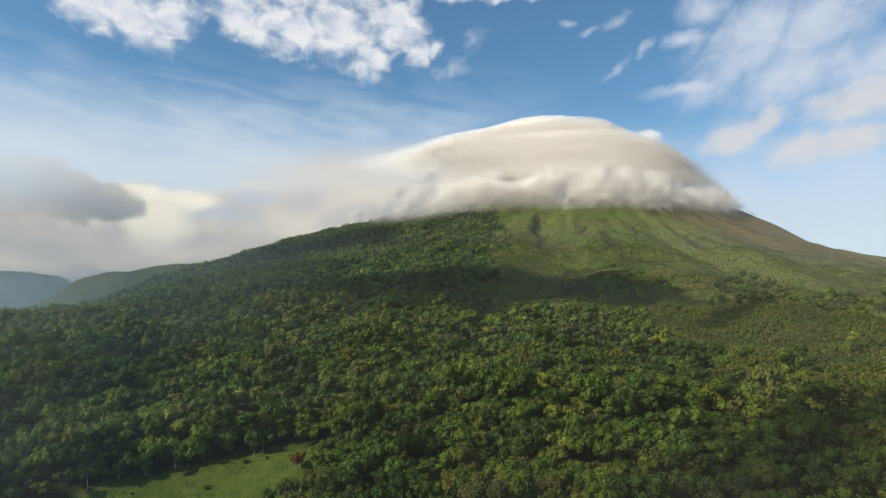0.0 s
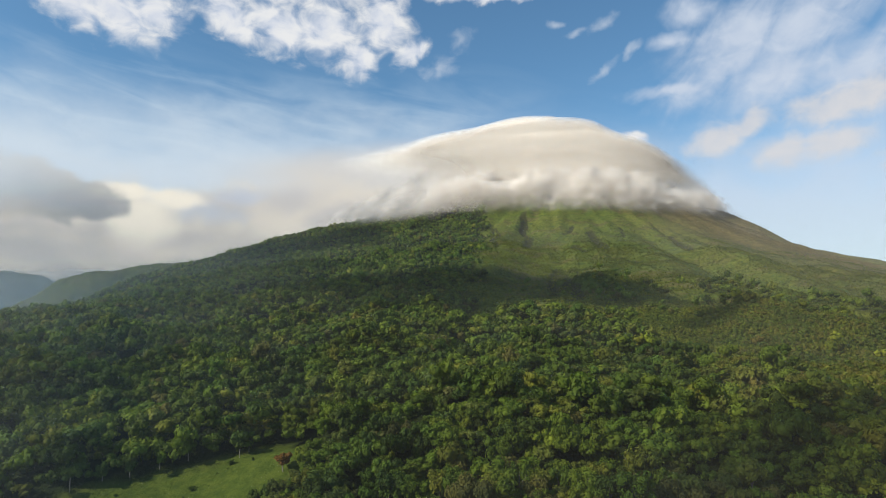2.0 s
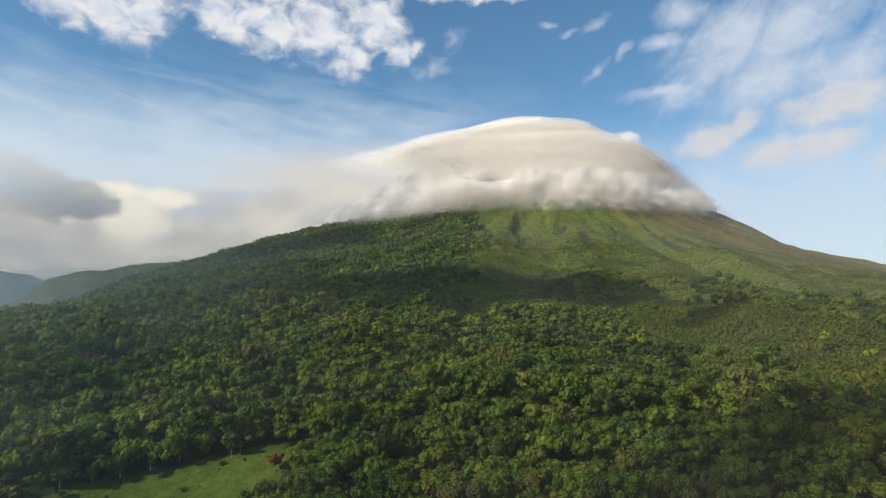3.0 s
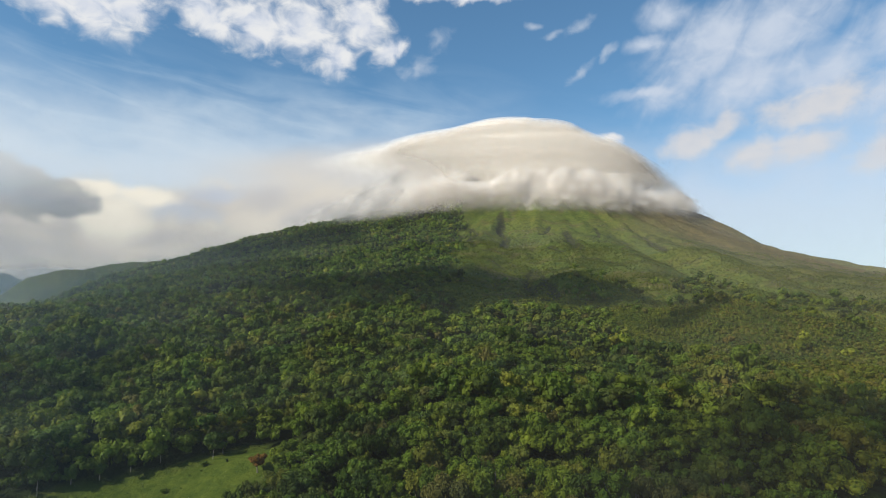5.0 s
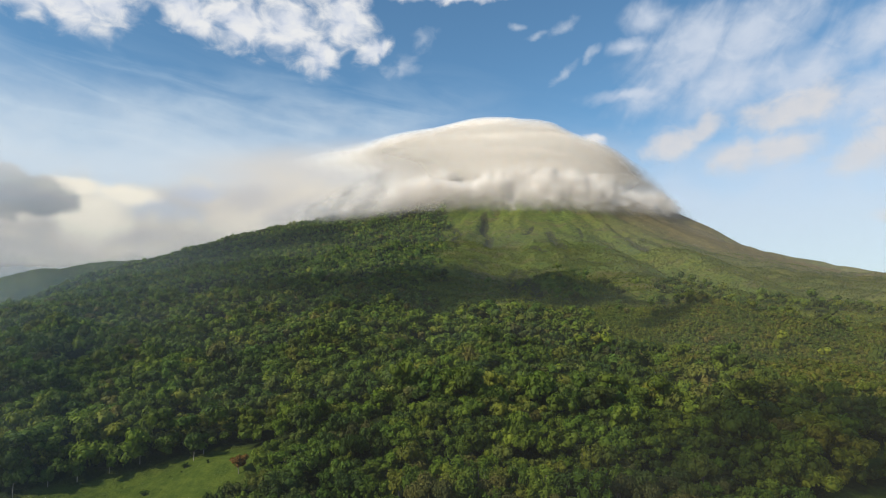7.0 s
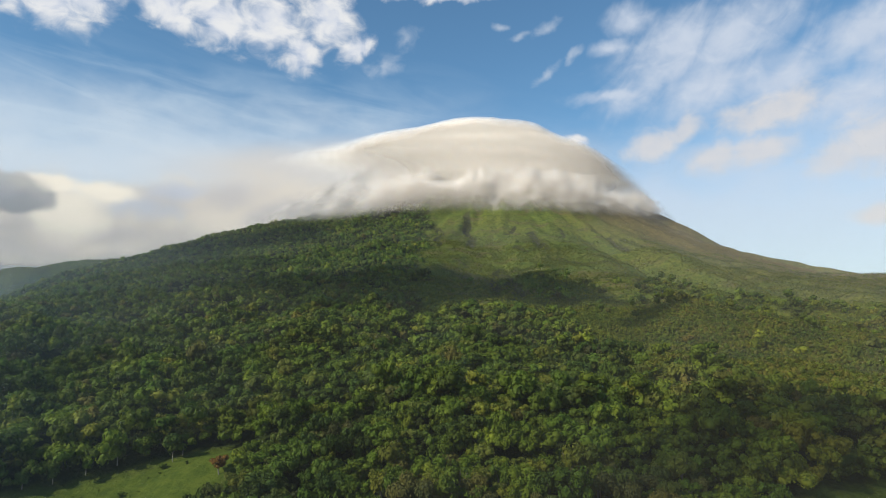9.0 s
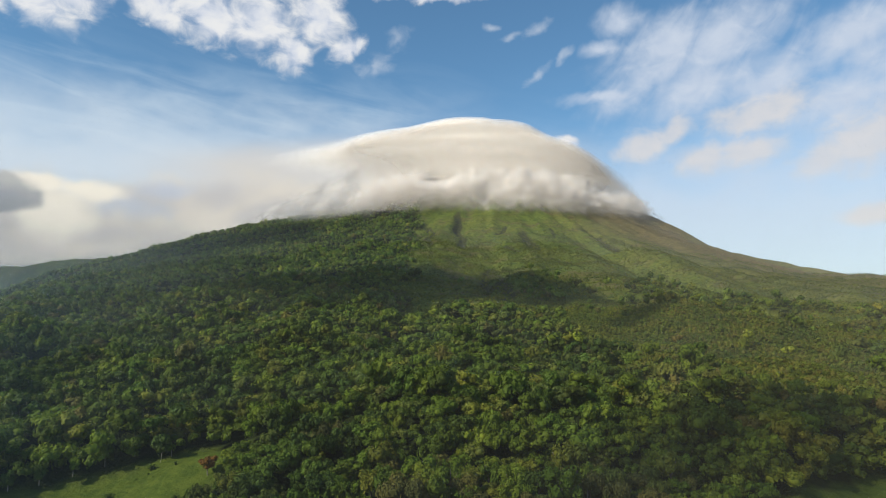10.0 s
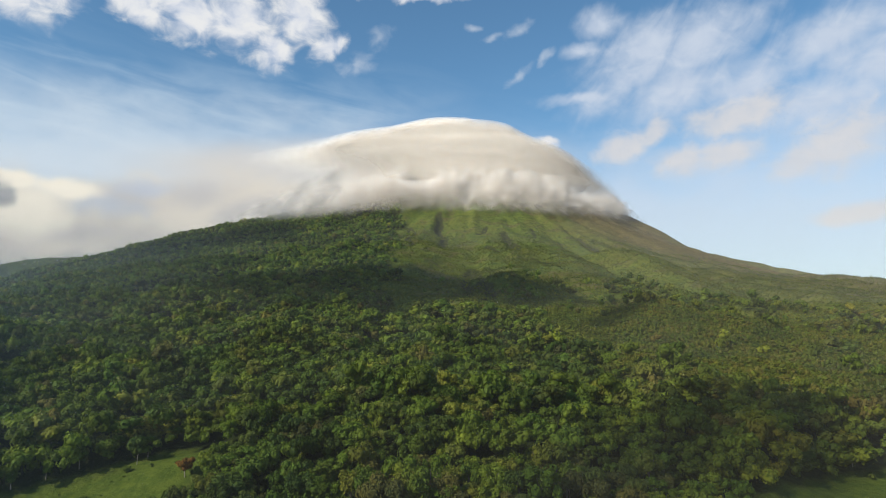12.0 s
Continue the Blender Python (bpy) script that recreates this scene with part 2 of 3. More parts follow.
def cloud_material(name, size, stretch=(1, 1, 1), low=0.3, high=0.6, white=(0.93, 0.92, 0.9), spread=1.0, top=1.0, rough=0.48, wrap=2.2):
    """Cloud: thin layers of white droplets, torn by noise where the layer's own density is low."""
    m, n = material(name)
    place = n.add("ShaderNodeNewGeometry").outputs["Position"]
    scaled = n.add("ShaderNodeVectorMath", Vector=place)
    scaled.operation = "MULTIPLY"
    scaled.inputs[1].default_value = stretch
    puff = n.noise(scaled.outputs[0], 1.0 / size, 4.0, rough, 0.3)
    thick = n.attribute("thick").outputs["Fac"]
    alpha = n.math("MULTIPLY", n.span(n.math("ADD", thick, n.math("MULTIPLY", n.math("SUBTRACT", puff, 0.5), spread)), low, high), top)
    # normals bent to the sun imitate droplet scatter, lighting layers softly round edges
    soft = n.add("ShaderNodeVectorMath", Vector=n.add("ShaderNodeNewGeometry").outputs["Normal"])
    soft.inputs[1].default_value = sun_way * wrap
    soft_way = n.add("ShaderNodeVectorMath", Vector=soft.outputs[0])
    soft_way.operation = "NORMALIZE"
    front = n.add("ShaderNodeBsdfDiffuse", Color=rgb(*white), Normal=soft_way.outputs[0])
    # and bent away from the sun for the light let through
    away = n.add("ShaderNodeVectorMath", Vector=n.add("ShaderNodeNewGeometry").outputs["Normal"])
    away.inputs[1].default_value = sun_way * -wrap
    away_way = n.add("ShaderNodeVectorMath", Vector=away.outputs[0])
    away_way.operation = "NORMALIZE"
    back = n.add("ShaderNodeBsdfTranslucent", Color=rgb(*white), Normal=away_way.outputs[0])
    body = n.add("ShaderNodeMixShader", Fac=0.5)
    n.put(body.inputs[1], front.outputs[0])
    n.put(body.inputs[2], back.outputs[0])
    clear = n.add("ShaderNodeBsdfTransparent")
    whole = n.add("ShaderNodeMixShader", Fac=alpha)
    n.put(whole.inputs[1], clear.outputs[0])
    n.put(whole.inputs[2], body.outputs[0])
    finish(n, whole.outputs[0])
    return m


GROUND = ground_material()
LEAF = leaf_material("rainforest_leaves")
# shade under the crowns is put into this darker bark colour
BARK = bark_material("shaded_bark", (0.05, 0.04, 0.03), (0.17, 0.15, 0.12))
PALE_BARK = bark_material("pale_bark", (0.12, 0.10, 0.075), (0.36, 0.33, 0.27))


# ---- the lie of the land: one height for every place, in metres over the camera's own height ----
SUMMIT = (575.0, 2930.0)


def grain(x, y, seed=0):
    """Smooth value noise, about -1 to 1, one cell a unit."""
    xi, yi = np.floor(x).astype(np.int64), np.floor(y).astype(np.int64)
    fx, fy = x - xi, y - yi
    fx, fy = fx * fx * (3 - 2 * fx), fy * fy * (3 - 2 * fy)

    def corner(a, b):
        h = (a * 374761393 + b * 668265263 + seed * 974711) & 0x7FFFFFFF
        h = ((h ^ (h >> 13)) * 1274126177) & 0x7FFFFFFF
        return ((h ^ (h >> 16)) & 0xFFFF) / 32767.5 - 1

    low = corner(xi, yi) * (1 - fx) + corner(xi + 1, yi) * fx
    high = corner(xi, yi + 1) * (1 - fx) + corner(xi + 1, yi + 1) * fx
    return low * (1 - fy) + high * fy


def layered(x, y, octaves=4, seed=0):
    return sum(grain(x * 2.03 ** k + 17.3 * k, y * 2.03 ** k - 9.1 * k, seed + k) * 0.5 ** k for k in range(octaves))


def ramp(v, low, high):
    t = np.clip((v - low) / (high - low), 0, 1)
    return t * t * (3 - 2 * t)


def bump(x, y, cx, cy, along, across, turn=0.0):
    """A smooth hill of height 1 at (cx, cy), its long side turned by so many degrees from the x axis."""
    c, s = math.cos(radians(turn)), math.sin(radians(turn))
    u, v = (x - cx) * c + (y - cy) * s, -(x - cx) * s + (y - cy) * c
    return np.exp(-(u / along) ** 2 - (v / across) ** 2)


def channel(x, y, x0, y0, x1, y1, width):
    """A straight gully of depth 1 from one place to another, running out at both ends."""
    dx, dy = x1 - x0, y1 - y0
    n = math.hypot(dx, dy)
    u = ((x - x0) * dx + (y - y0) * dy) / n
    v = ((x - x0) * -dy + (y - y0) * dx) / n + 14 * grain(u / 70, u * 0 + x0, 5)
    return np.exp(-(v / width) ** 2) * ramp(u, 0, n * 0.15) * (1 - ramp(u, n * 0.75, n))


GULLIES = [  # from, to, half width, depth
    (332, 2236, 293, 1728, 15, 13),
    (320, 1620, 200, 965, 17, 18),
    (342, 1559, 227, 926, 11, 12),
    (478, 2038, 417, 1929, 8, 8),
    (530, 1999, 460, 1567, 17, 16),
    (425, 1782, 411, 1625, 14, 10),
    (476, 1550, 520, 1479, 9, 8),
    (787, 2083, 739, 1652, 17, 20),
    (214, 2126, 194, 1699, 12, 8),
    (633, 2034, 582, 1820, 6, 5),
    (-220, 1900, -300, 1300, 30, 16),
    (-60, 1500, -180, 700, 34, 20),
    (60, 1000, 20, 520, 30, 16),
    (1060, 1900, 1000, 1500, 20, 10),
    (-420, 1500, -330, 620, 36, 18),
    (205, 860, 150, 480, 26, 14),
]


def scars(x, y):
    """Where a gully has cut the slope, 0 to 1."""
    return np.clip(sum(channel(x, y, g[0], g[1], g[2], g[3], g[4] * 0.9) for g in GULLIES[:10]), 0, 1)


RISE, RISE_X, RISE_Y = math.tan(radians(3.87)), math.sin(radians(4.05)), math.cos(radians(4.05))


def lift(x, y, z):
    """The foot of the mountain climbs away from the camera: what that rise adds to a height over level land."""
    away = np.clip(x * RISE_X + y * RISE_Y, 0, 5000)
    steep = np.clip(z / np.maximum(away, 60.0), -0.6, 0.6)
    return z + away * ((steep + RISE) / (1 - RISE * steep) - steep)


def height(x, y):
    x, y = np.asarray(x, float), np.asarray(y, float)
    ex, ey = x - SUMMIT[0], (y - SUMMIT[1]) * 1.3
    ex = ex * np.where(ex > 0, 1.2, 1.0)
    q = np.hypot(ex, ey)
    around = np.arctan2(ey, ex)
    z = np.interp(q, CONE_Q, CONE_Z)
    # ribs and gullies run down the cone
    ribs = layered(around * 14 + 0.0006 * q, q / 900, 3, 3)
    z = z + ribs * 17 * ramp(q, 150, 900) * (1 - ramp(q, 2300, 3300) * 0.3)
    z = z + layered(around * 46 + 0.002 * q, q / 300, 3, 8) * 4.5 * ramp(q, 500, 1000) * (1 - ramp(q, 1900, 2400))
    z = z + layered(x / 46, y / 46, 2, 19) * 2.6 * ramp(q, 600, 1000)
    z = z + layered(x / 150, y / 150, 4, 11) * 12 * ramp(q, 1300, 2300)
    z = z + layered(x / 95 + y / 240, y / 210, 3, 91) * 9 * ramp(y, 390, 560) * (1 - ramp(y, 1000, 1450))  # spurs and dips under the forest
    z = z - 210 * ramp(-x, 560, 1750) * ramp(y, 800, 1800) - 100 * ramp(x, 1500, 2500) * ramp(y, 1500, 2300) - 90 * ramp(-x, 650, 1100) * ramp(y, 900, 1400) * (1 - ramp(y, 1400, 2300))
    for g in GULLIES:
        z = z - g[5] * channel(x, y, *g[:5])
    for h, cx, cy, along, across, turn in HILLS:
        z = z + h * bump(x, y, cx, cy, along, across, turn)
    return lift(x, y, z)


CONE_Q = np.array([0, 400, 800, 1014, 1250, 1470, 1800, 2060, 2500, 2900, 3200, 3330, 3460, 3700, 5000, 9000.0])
CONE_Z = np.array([590, 478, 326, 228, 155, 105, 42, 5, -45, -68, -82, -88, -112, -140, -165, -200.0])
HILLS = [
    (22, -480, 2450, 260, 300, 0),
    (-48, -200, 2760, 330, 230, 0),
    (-14, -620, 900, 350, 300, 0),
    (-26, 2300, 2900, 500, 500, 0),
    (32, -1080, 2150, 240, 320, 0),
    (-30, 1500, 2700, 420, 700, 0),
    (-38, 1560, 1740, 300, 330, 0),
    (-16, 1250, 2250, 260, 400, 0),
    (46, 1308, 2521, 120, 190, 0),
    (17, 1407, 1393, 130, 160, 0),
    (22, -820, 1226, 150, 130, 0),
]


# ---- meshes from arrays ----
def mesh_of(name, verts, tris, mat, values=None, smooth=False):
    """A mesh of triangles from two arrays; values: point attributes by name, numbers or colours."""
    me = bpy.data.meshes.new(name)
    verts, tris = np.asarray(verts, np.float32), np.asarray(tris, np.int32)
    me.vertices.add(len(verts))
    me.vertices.foreach_set("co", verts.ravel())
    me.loops.add(tris.size)
    me.loops.foreach_set("vertex_index", tris.ravel())
    me.polygons.add(len(tris))
    me.polygons.foreach_set("loop_start", np.arange(0, tris.size, 3, dtype=np.int32))
    me.polygons.foreach_set("loop_total", np.full(len(tris), 3, np.int32))
    me.polygons.foreach_set("use_smooth", np.full(len(tris), smooth))
    for key, v in (values or {}).items():
        v = np.asarray(v, np.float32)
        if v.ndim == 1:
            me.attributes.new(key, "FLOAT", "POINT").data.foreach_set("value", v)
        else:
            me.attributes.new(key, "FLOAT_COLOR", "POINT").data.foreach_set("color", np.c_[v, np.ones(len(v))].astype(np.float32).ravel())
    me.update()
    me.validate()
    me.materials.append(mat)
    return me


def grid_tris(rows, cols):
    a = np.arange(rows * cols).reshape(rows, cols)
    p, q, r, s = a[:-1, :-1].ravel(), a[:-1, 1:].ravel(), a[1:, 1:].ravel(), a[1:, :-1].ravel()
    return np.r_[np.c_[p, q, r], np.c_[p, r, s]]


# ---- ground: one sheet to the horizon ----
# the forest's right-hand edge: how far across it reaches at each distance
EDGE_Y = [0, 320, 370, 425, 511, 600, 720, 865, 900, 930, 1050, 1425, 1890, 2154, 2400, 2800]
EDGE_X = [900, 520, 290, 232, 225, 220, 238, 250, 120, 25, 40, 90, 155, 199, 220, 260]


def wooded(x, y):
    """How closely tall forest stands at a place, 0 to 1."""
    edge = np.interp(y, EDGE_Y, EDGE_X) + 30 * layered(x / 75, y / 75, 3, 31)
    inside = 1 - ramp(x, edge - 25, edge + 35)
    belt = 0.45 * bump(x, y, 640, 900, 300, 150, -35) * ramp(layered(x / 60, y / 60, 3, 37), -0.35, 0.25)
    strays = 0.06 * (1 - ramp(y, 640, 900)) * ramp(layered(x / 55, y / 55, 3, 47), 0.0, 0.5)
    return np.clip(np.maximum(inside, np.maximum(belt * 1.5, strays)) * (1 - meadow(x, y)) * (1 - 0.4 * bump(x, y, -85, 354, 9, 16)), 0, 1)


def meadow(x, y):
    """The cut pastures at the forest's lower edge."""
    wob = 3 * grain(x / 22, y / 22, 41)
    spots = ((-144, 357, 84, 34, 26), (-172, 320, 92, 46, 26), (-104, 399, 16, 11, 26), (257, 276, 88, 26, 19), (268, 238, 88, 42, 15), (272, 331, 26, 8, 12))
    return np.clip(sum(oval(x, y, *p, wob) for p in spots), 0, 1)


def oval(x, y, cx, cy, along, across, turn, wob):
    c, s = math.cos(radians(turn)), math.sin(radians(turn))
    u, v = (x - cx) * c + (y - cy) * s, -(x - cx) * s + (y - cy) * c
    return 1 - ramp(np.hypot(u / along, (v + wob) / across), 0.88, 1.08)


def axis(low, high, step, reach_low, reach_high):
    """Even steps in the middle stretch, growing ones outside it."""
    up, down, s = [high], [low], step
    while up[-1] < reach_high:
        s *= 1.12
        up.append(up[-1] + s)
    s = step
    while down[-1] > reach_low:
        s *= 1.12
        down.append(down[-1] - s)
    return np.array(down[:0:-1] + list(np.arange(low, high, step)) + up)


gx, gy = axis(-900, 1900, 11.0, -7000, 8000), axis(120, 2950, 11.0, -3000, 9000)
GX, GY = np.meshgrid(gx, gy)
GZ = height(GX, GY) + 0.8 * layered(GX / 14, GY / 14, 2, 51)
around_x, around_y = GX.ravel(), GY.ravel()
share = np.arctan2(GX - SUMMIT[0], SUMMIT[1] - GY).ravel()
dry = ramp(share, 0.05, 0.6) * ramp(around_x, 350, 900) * (1 - 0.5 * ramp(around_x, 1250, 1800))
ash = ramp(share, 0.5, 1.0) * ramp(GZ.ravel(), 375, 490) * 0.95
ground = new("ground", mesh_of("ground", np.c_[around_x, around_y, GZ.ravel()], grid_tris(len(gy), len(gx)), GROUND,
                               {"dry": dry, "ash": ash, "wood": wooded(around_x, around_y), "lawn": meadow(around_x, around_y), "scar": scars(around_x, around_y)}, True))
tagged(ground, "green volcano slope of grass and forest soil, cut by gullies", "ground", kind="structure")


# ---- trees ----
ICO = bmesh.new()
bmesh.ops.create_icosphere(ICO, subdivisions=1, radius=1.0)
ICO_V = np.array([v.co[:] for v in ICO.verts])
ICO_T = np.array([[v.index for v in f.verts] for f in ICO.faces])
ICO.free()


def crown_arrays(rng, lobes, leaves, leaf, flat=0.75, single=False, ruffle=0.42):
    """A crown about 1 in radius: a few lobes, each a dark rough heart under many small leaf sprays."""
    turn = rng.uniform(0, 6.28, lobes)
    out = np.sqrt(rng.uniform(0.0, 0.56, lobes)) * (1 if lobes > 1 else 0)
    centre = np.c_[np.cos(turn) * out, np.sin(turn) * out, rng.uniform(-0.4, 0.45, lobes) * flat - 0.25 * out ** 2]
    size = rng.uniform(0.8, 1.25, lobes) * np.interp(lobes, [2, 4, 8, 16], [0.62, 0.5, 0.4, 0.32]) if lobes > 1 else np.array([0.9])
    V, T, count = [], [], 0
    for k in range(lobes):
        V.append(ICO_V * (size[k] * rng.uniform(0.6, 1.0, (len(ICO_V), 1)) * (0.94 if single else 1.0)) * (1, 1, 0.8) + centre[k])
        T.append(ICO_T + count)
        count += len(ICO_V)
    if leaves:
        pick = rng.integers(0, lobes, leaves * 3)
        nrm = rng.normal(size=(leaves * 3, 3))
        nrm[:, 2] = np.abs(nrm[:, 2]) * rng.choice([1, 1, 1, -0.45], leaves * 3)
        nrm /= np.linalg.norm(nrm, axis=1)[:, None]
        p = centre[pick] + nrm * (size[pick] * rng.uniform(0.86, 1.12, leaves * 3))[:, None] * (1, 1, 0.85)
        gap = np.linalg.norm((p[:, None] - centre[None]) / (1, 1, 0.85), axis=2) / size[None]
        keep = np.where(gap.min(1) > 0.84)[0][:leaves]
        p, nrm = p[keep], nrm[keep] + rng.normal(size=(len(keep), 3)) * ruffle + (0, 0, 0.2)
        nrm /= np.linalg.norm(nrm, axis=1)[:, None]
        a = np.cross(nrm, rng.normal(size=nrm.shape))
        a /= np.linalg.norm(a, axis=1)[:, None]
        b = np.cross(nrm, a)
        w = leaf * rng.uniform(0.6, 1.35, (len(p), 1))
        droop = nrm * w * 0.35
        quad = np.stack([p - a * w - droop, p - b * w * 0.7 + droop * 0.3, p + a * w * 1.1 - droop, p + b * w * 0.75], 1)
        if single:  # far crowns: one pointed spray in place of two
            V.append(np.stack([p - a * w - droop, p - b * w * 0.9 + droop * 0.4, p + a * w * 0.6 + b * w * 0.8], 1).reshape(-1, 3))
            T.append(count + np.arange(len(p) * 3).reshape(-1, 3))
            return np.concatenate(V), np.concatenate(T)
        i = count + np.arange(len(p))[:, None] * 4
        V.append(quad.reshape(-1, 3))
        T.append(np.r_[i + (0, 1, 2), i + (0, 2, 3)])
    return np.concatenate(V), np.concatenate(T)


SPECIES = 0.95 * np.array([(0.060, 0.108, 0.018), (0.078, 0.132, 0.021), (0.050, 0.088, 0.021), (0.096, 0.148, 0.022), (0.078, 0.112, 0.030),
                    (0.102, 0.134, 0.026), (0.086, 0.098, 0.034), (0.066, 0.122, 0.017)]) * (1.13, 1.0, 1.0)


def scatter(step, near, far, seed, keep, slack=0.42):
    """Places of a jittered grid between two distances, in the part of the land that is in sight."""
    rng = np.random.default_rng(seed)
    side = far * 1.1
    a, b = np.meshgrid(np.arange(-side, side, step), np.arange(0, side, step))
    x = (a + rng.uniform(-slack, slack, a.shape) * step).ravel()
    y = (b + rng.uniform(-slack, slack, a.shape) * step).ravel()
    d = np.hypot(x, y)
    turn = np.arctan2(x, y)
    ok = (d >= near) & (d < far) & (turn > radians(-37.5)) & (turn < radians(46.5))
    x, y = x[ok], y[ok]
    ok = rng.uniform(0, 1, len(x)) < keep(x, y)
    return x[ok], y[ok], rng


def grove(name, label, spots, radius, kinds, tints, lift=0.75, tall=(0.9, 1.5), clump=4.5):
    """One mesh of many trees: each place takes a crown of some kind, turned, sized and coloured on its own."""
    x, y, rng = spots
    z = height(x, y) + (clump * layered(x / 32, y / 32, 2, 81) if clump else 0)
    kind = rng.integers(0, len(kinds), len(x))
    r = radius(x, y, rng)
    turn, high = rng.uniform(0, 6.28, len(x)), rng.uniform(*tall, len(x))
    colour = tints(x, y, rng)
    V, T, C, count = [], [], [], 0
    for k, (v, t) in enumerate(kinds):
        i = np.where(kind == k)[0]
        if not len(i):
            continue
        c, s = np.cos(turn[i])[:, None], np.sin(turn[i])[:, None]
        vx = (v[None, :, 0] * c - v[None, :, 1] * s) * r[i, None] + x[i, None]
        vy = (v[None, :, 0] * s + v[None, :, 1] * c) * r[i, None] + y[i, None]
        vz = v[None, :, 2] * (r[i] * high[i])[:, None] + (z[i] + r[i] * lift + rng.uniform(0.1, 2.0, len(i)) * r[i] * lift)[:, None]
        V.append(np.stack([vx, vy, vz], 2).reshape(-1, 3))
        T.append((t[None] + (count + np.arange(len(i)) * len(v))[:, None, None]).reshape(-1, 3))
        C.append(np.repeat(colour[i], len(v), 0))
        count += len(i) * len(v)
    ob = new(name, mesh_of(name, np.concatenate(V), np.concatenate(T), LEAF, {"tint": np.concatenate(C)}, True))
    tagged(ob, label, "forest", kind="stuff")
    return ob


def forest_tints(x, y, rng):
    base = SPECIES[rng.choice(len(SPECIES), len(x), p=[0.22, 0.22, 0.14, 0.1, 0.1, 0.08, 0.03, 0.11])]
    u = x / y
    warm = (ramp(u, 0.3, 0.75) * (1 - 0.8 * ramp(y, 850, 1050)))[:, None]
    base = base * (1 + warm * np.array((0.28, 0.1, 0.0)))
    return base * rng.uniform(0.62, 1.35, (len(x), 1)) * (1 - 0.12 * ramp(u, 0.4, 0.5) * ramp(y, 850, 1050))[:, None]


def crown_size(x, y, rng):
    return rng.choice([4.2, 5.6, 7.0, 8.6, 10.4], len(x), p=[0.22, 0.28, 0.26, 0.16, 0.08]) * rng.uniform(0.9, 1.1, len(x))


shape = np.random.default_rng(7)
NEAR_KINDS = [crown_arrays(shape, shape.integers(12, 17), 360, 0.088, f) for f in (0.6, 0.75, 0.9, 1.0, 0.5, 0.8, 0.7, 1.1)]
MID_KINDS = [crown_arrays(shape, shape.integers(7, 10), 170, 0.13, f, True, 0.3) for f in (0.6, 0.75, 0.9, 1.0, 0.5, 0.8, 0.7, 1.1)]
FAR_KINDS = [crown_arrays(shape, k, 42, 0.23, f, True, 0.26) for k, f in ((3, 0.6), (4, 0.8), (3, 1.0), (4, 0.7), (4, 0.9))]
TINY_KINDS = [crown_arrays(shape, 1, 16, 0.36, f, True, 0.28) for f in (0.7, 0.9, 0.8, 1.0)]
BUSH_KINDS = [(v[12:], t[20:] - 12) for v, t in (crown_arrays(shape, 1, 15, 0.5, f, True) for f in (0.7, 0.9, 0.8))]


def tree_parts(kind, bark=None):
    v, t = NEAR_KINDS[kind]
    tree = new("tree")
    crown = new("crown", mesh_of("crown", v * 6.0 + (0, 0, 7.2), t, LEAF, {"tint": np.repeat(SPECIES[kind % len(SPECIES)][None], len(v), 0)}))
    crown.parent = tree
    bm = bmesh.new()
    lean = Vector((shape.uniform(-0.8, 0.8), shape.uniform(-0.8, 0.8), 6.4))
    limbs = [((0, 0, -1.0), lean, 0.38, 0.2)] + [(lean * 0.7, lean + Vector((3.2 * math.cos(a), 3.2 * math.sin(a), 2.2)), 0.17, 0.06) for a in (0.4, 2.6, 4.5)]
    for start, end, thick, thin in limbs:
        start, end = Vector(start), Vector(end)
        stick = bmesh.ops.create_cone(bm, segments=7, radius1=thick, radius2=thin, depth=(end - start).length, cap_ends=True)
        turn = (end - start).to_track_quat("Z", "Y").to_matrix().to_4x4()
        bmesh.ops.transform(bm, matrix=Matrix.Translation((start + end) / 2) @ turn, verts=stick["verts"])
    me = bpy.data.meshes.new("trunk")
    bm.to_mesh(me)
    bm.free()
    me.materials.append(bark or BARK)
    trunk = new("trunk", me)
    trunk.parent = tree
    return tree


sx, sy, rng = scatter(7.8, 276, 400, 21, wooded)
order = np.argsort(np.hypot(sx, sy))
sx, sy = sx[order], sy[order]
LOOKS = ("rainforest tree with dense mid-green", "rainforest tree with fresh bright green", "rainforest tree with dense dark green", "rainforest tree with yellow-green",
         "rainforest tree with olive-green", "rainforest tree with pale yellow-green", "rainforest tree with dull olive-brown", "rainforest tree with deep green")
made = {}
for k in range(300):
    kind = int(rng.integers(0, len(NEAR_KINDS)))
    s = float(crown_size(sx[k:k + 1], sy, rng)[0]) / 6.9
    m = Matrix.LocRotScale((sx[k], sy[k], float(height(sx[k], sy[k]))), Euler((0, 0, rng.uniform(0, 6.28))), (s, s, s * rng.uniform(0.95, 1.5)))
    if kind not in made:
        made[kind] = tree_parts(kind)
        made[kind].matrix_basis = m
        tagged(made[kind], LOOKS[kind] + " crown and brown trunk", "tree", "trees of the lower forest")
    else:
        other = copy_thing(made[kind], Matrix.Identity(4))
        other.matrix_basis = m
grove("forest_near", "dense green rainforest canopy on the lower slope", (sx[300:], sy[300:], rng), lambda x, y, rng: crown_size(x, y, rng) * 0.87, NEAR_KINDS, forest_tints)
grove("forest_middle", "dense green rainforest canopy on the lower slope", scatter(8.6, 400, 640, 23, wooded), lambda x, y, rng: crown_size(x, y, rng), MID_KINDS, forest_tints)
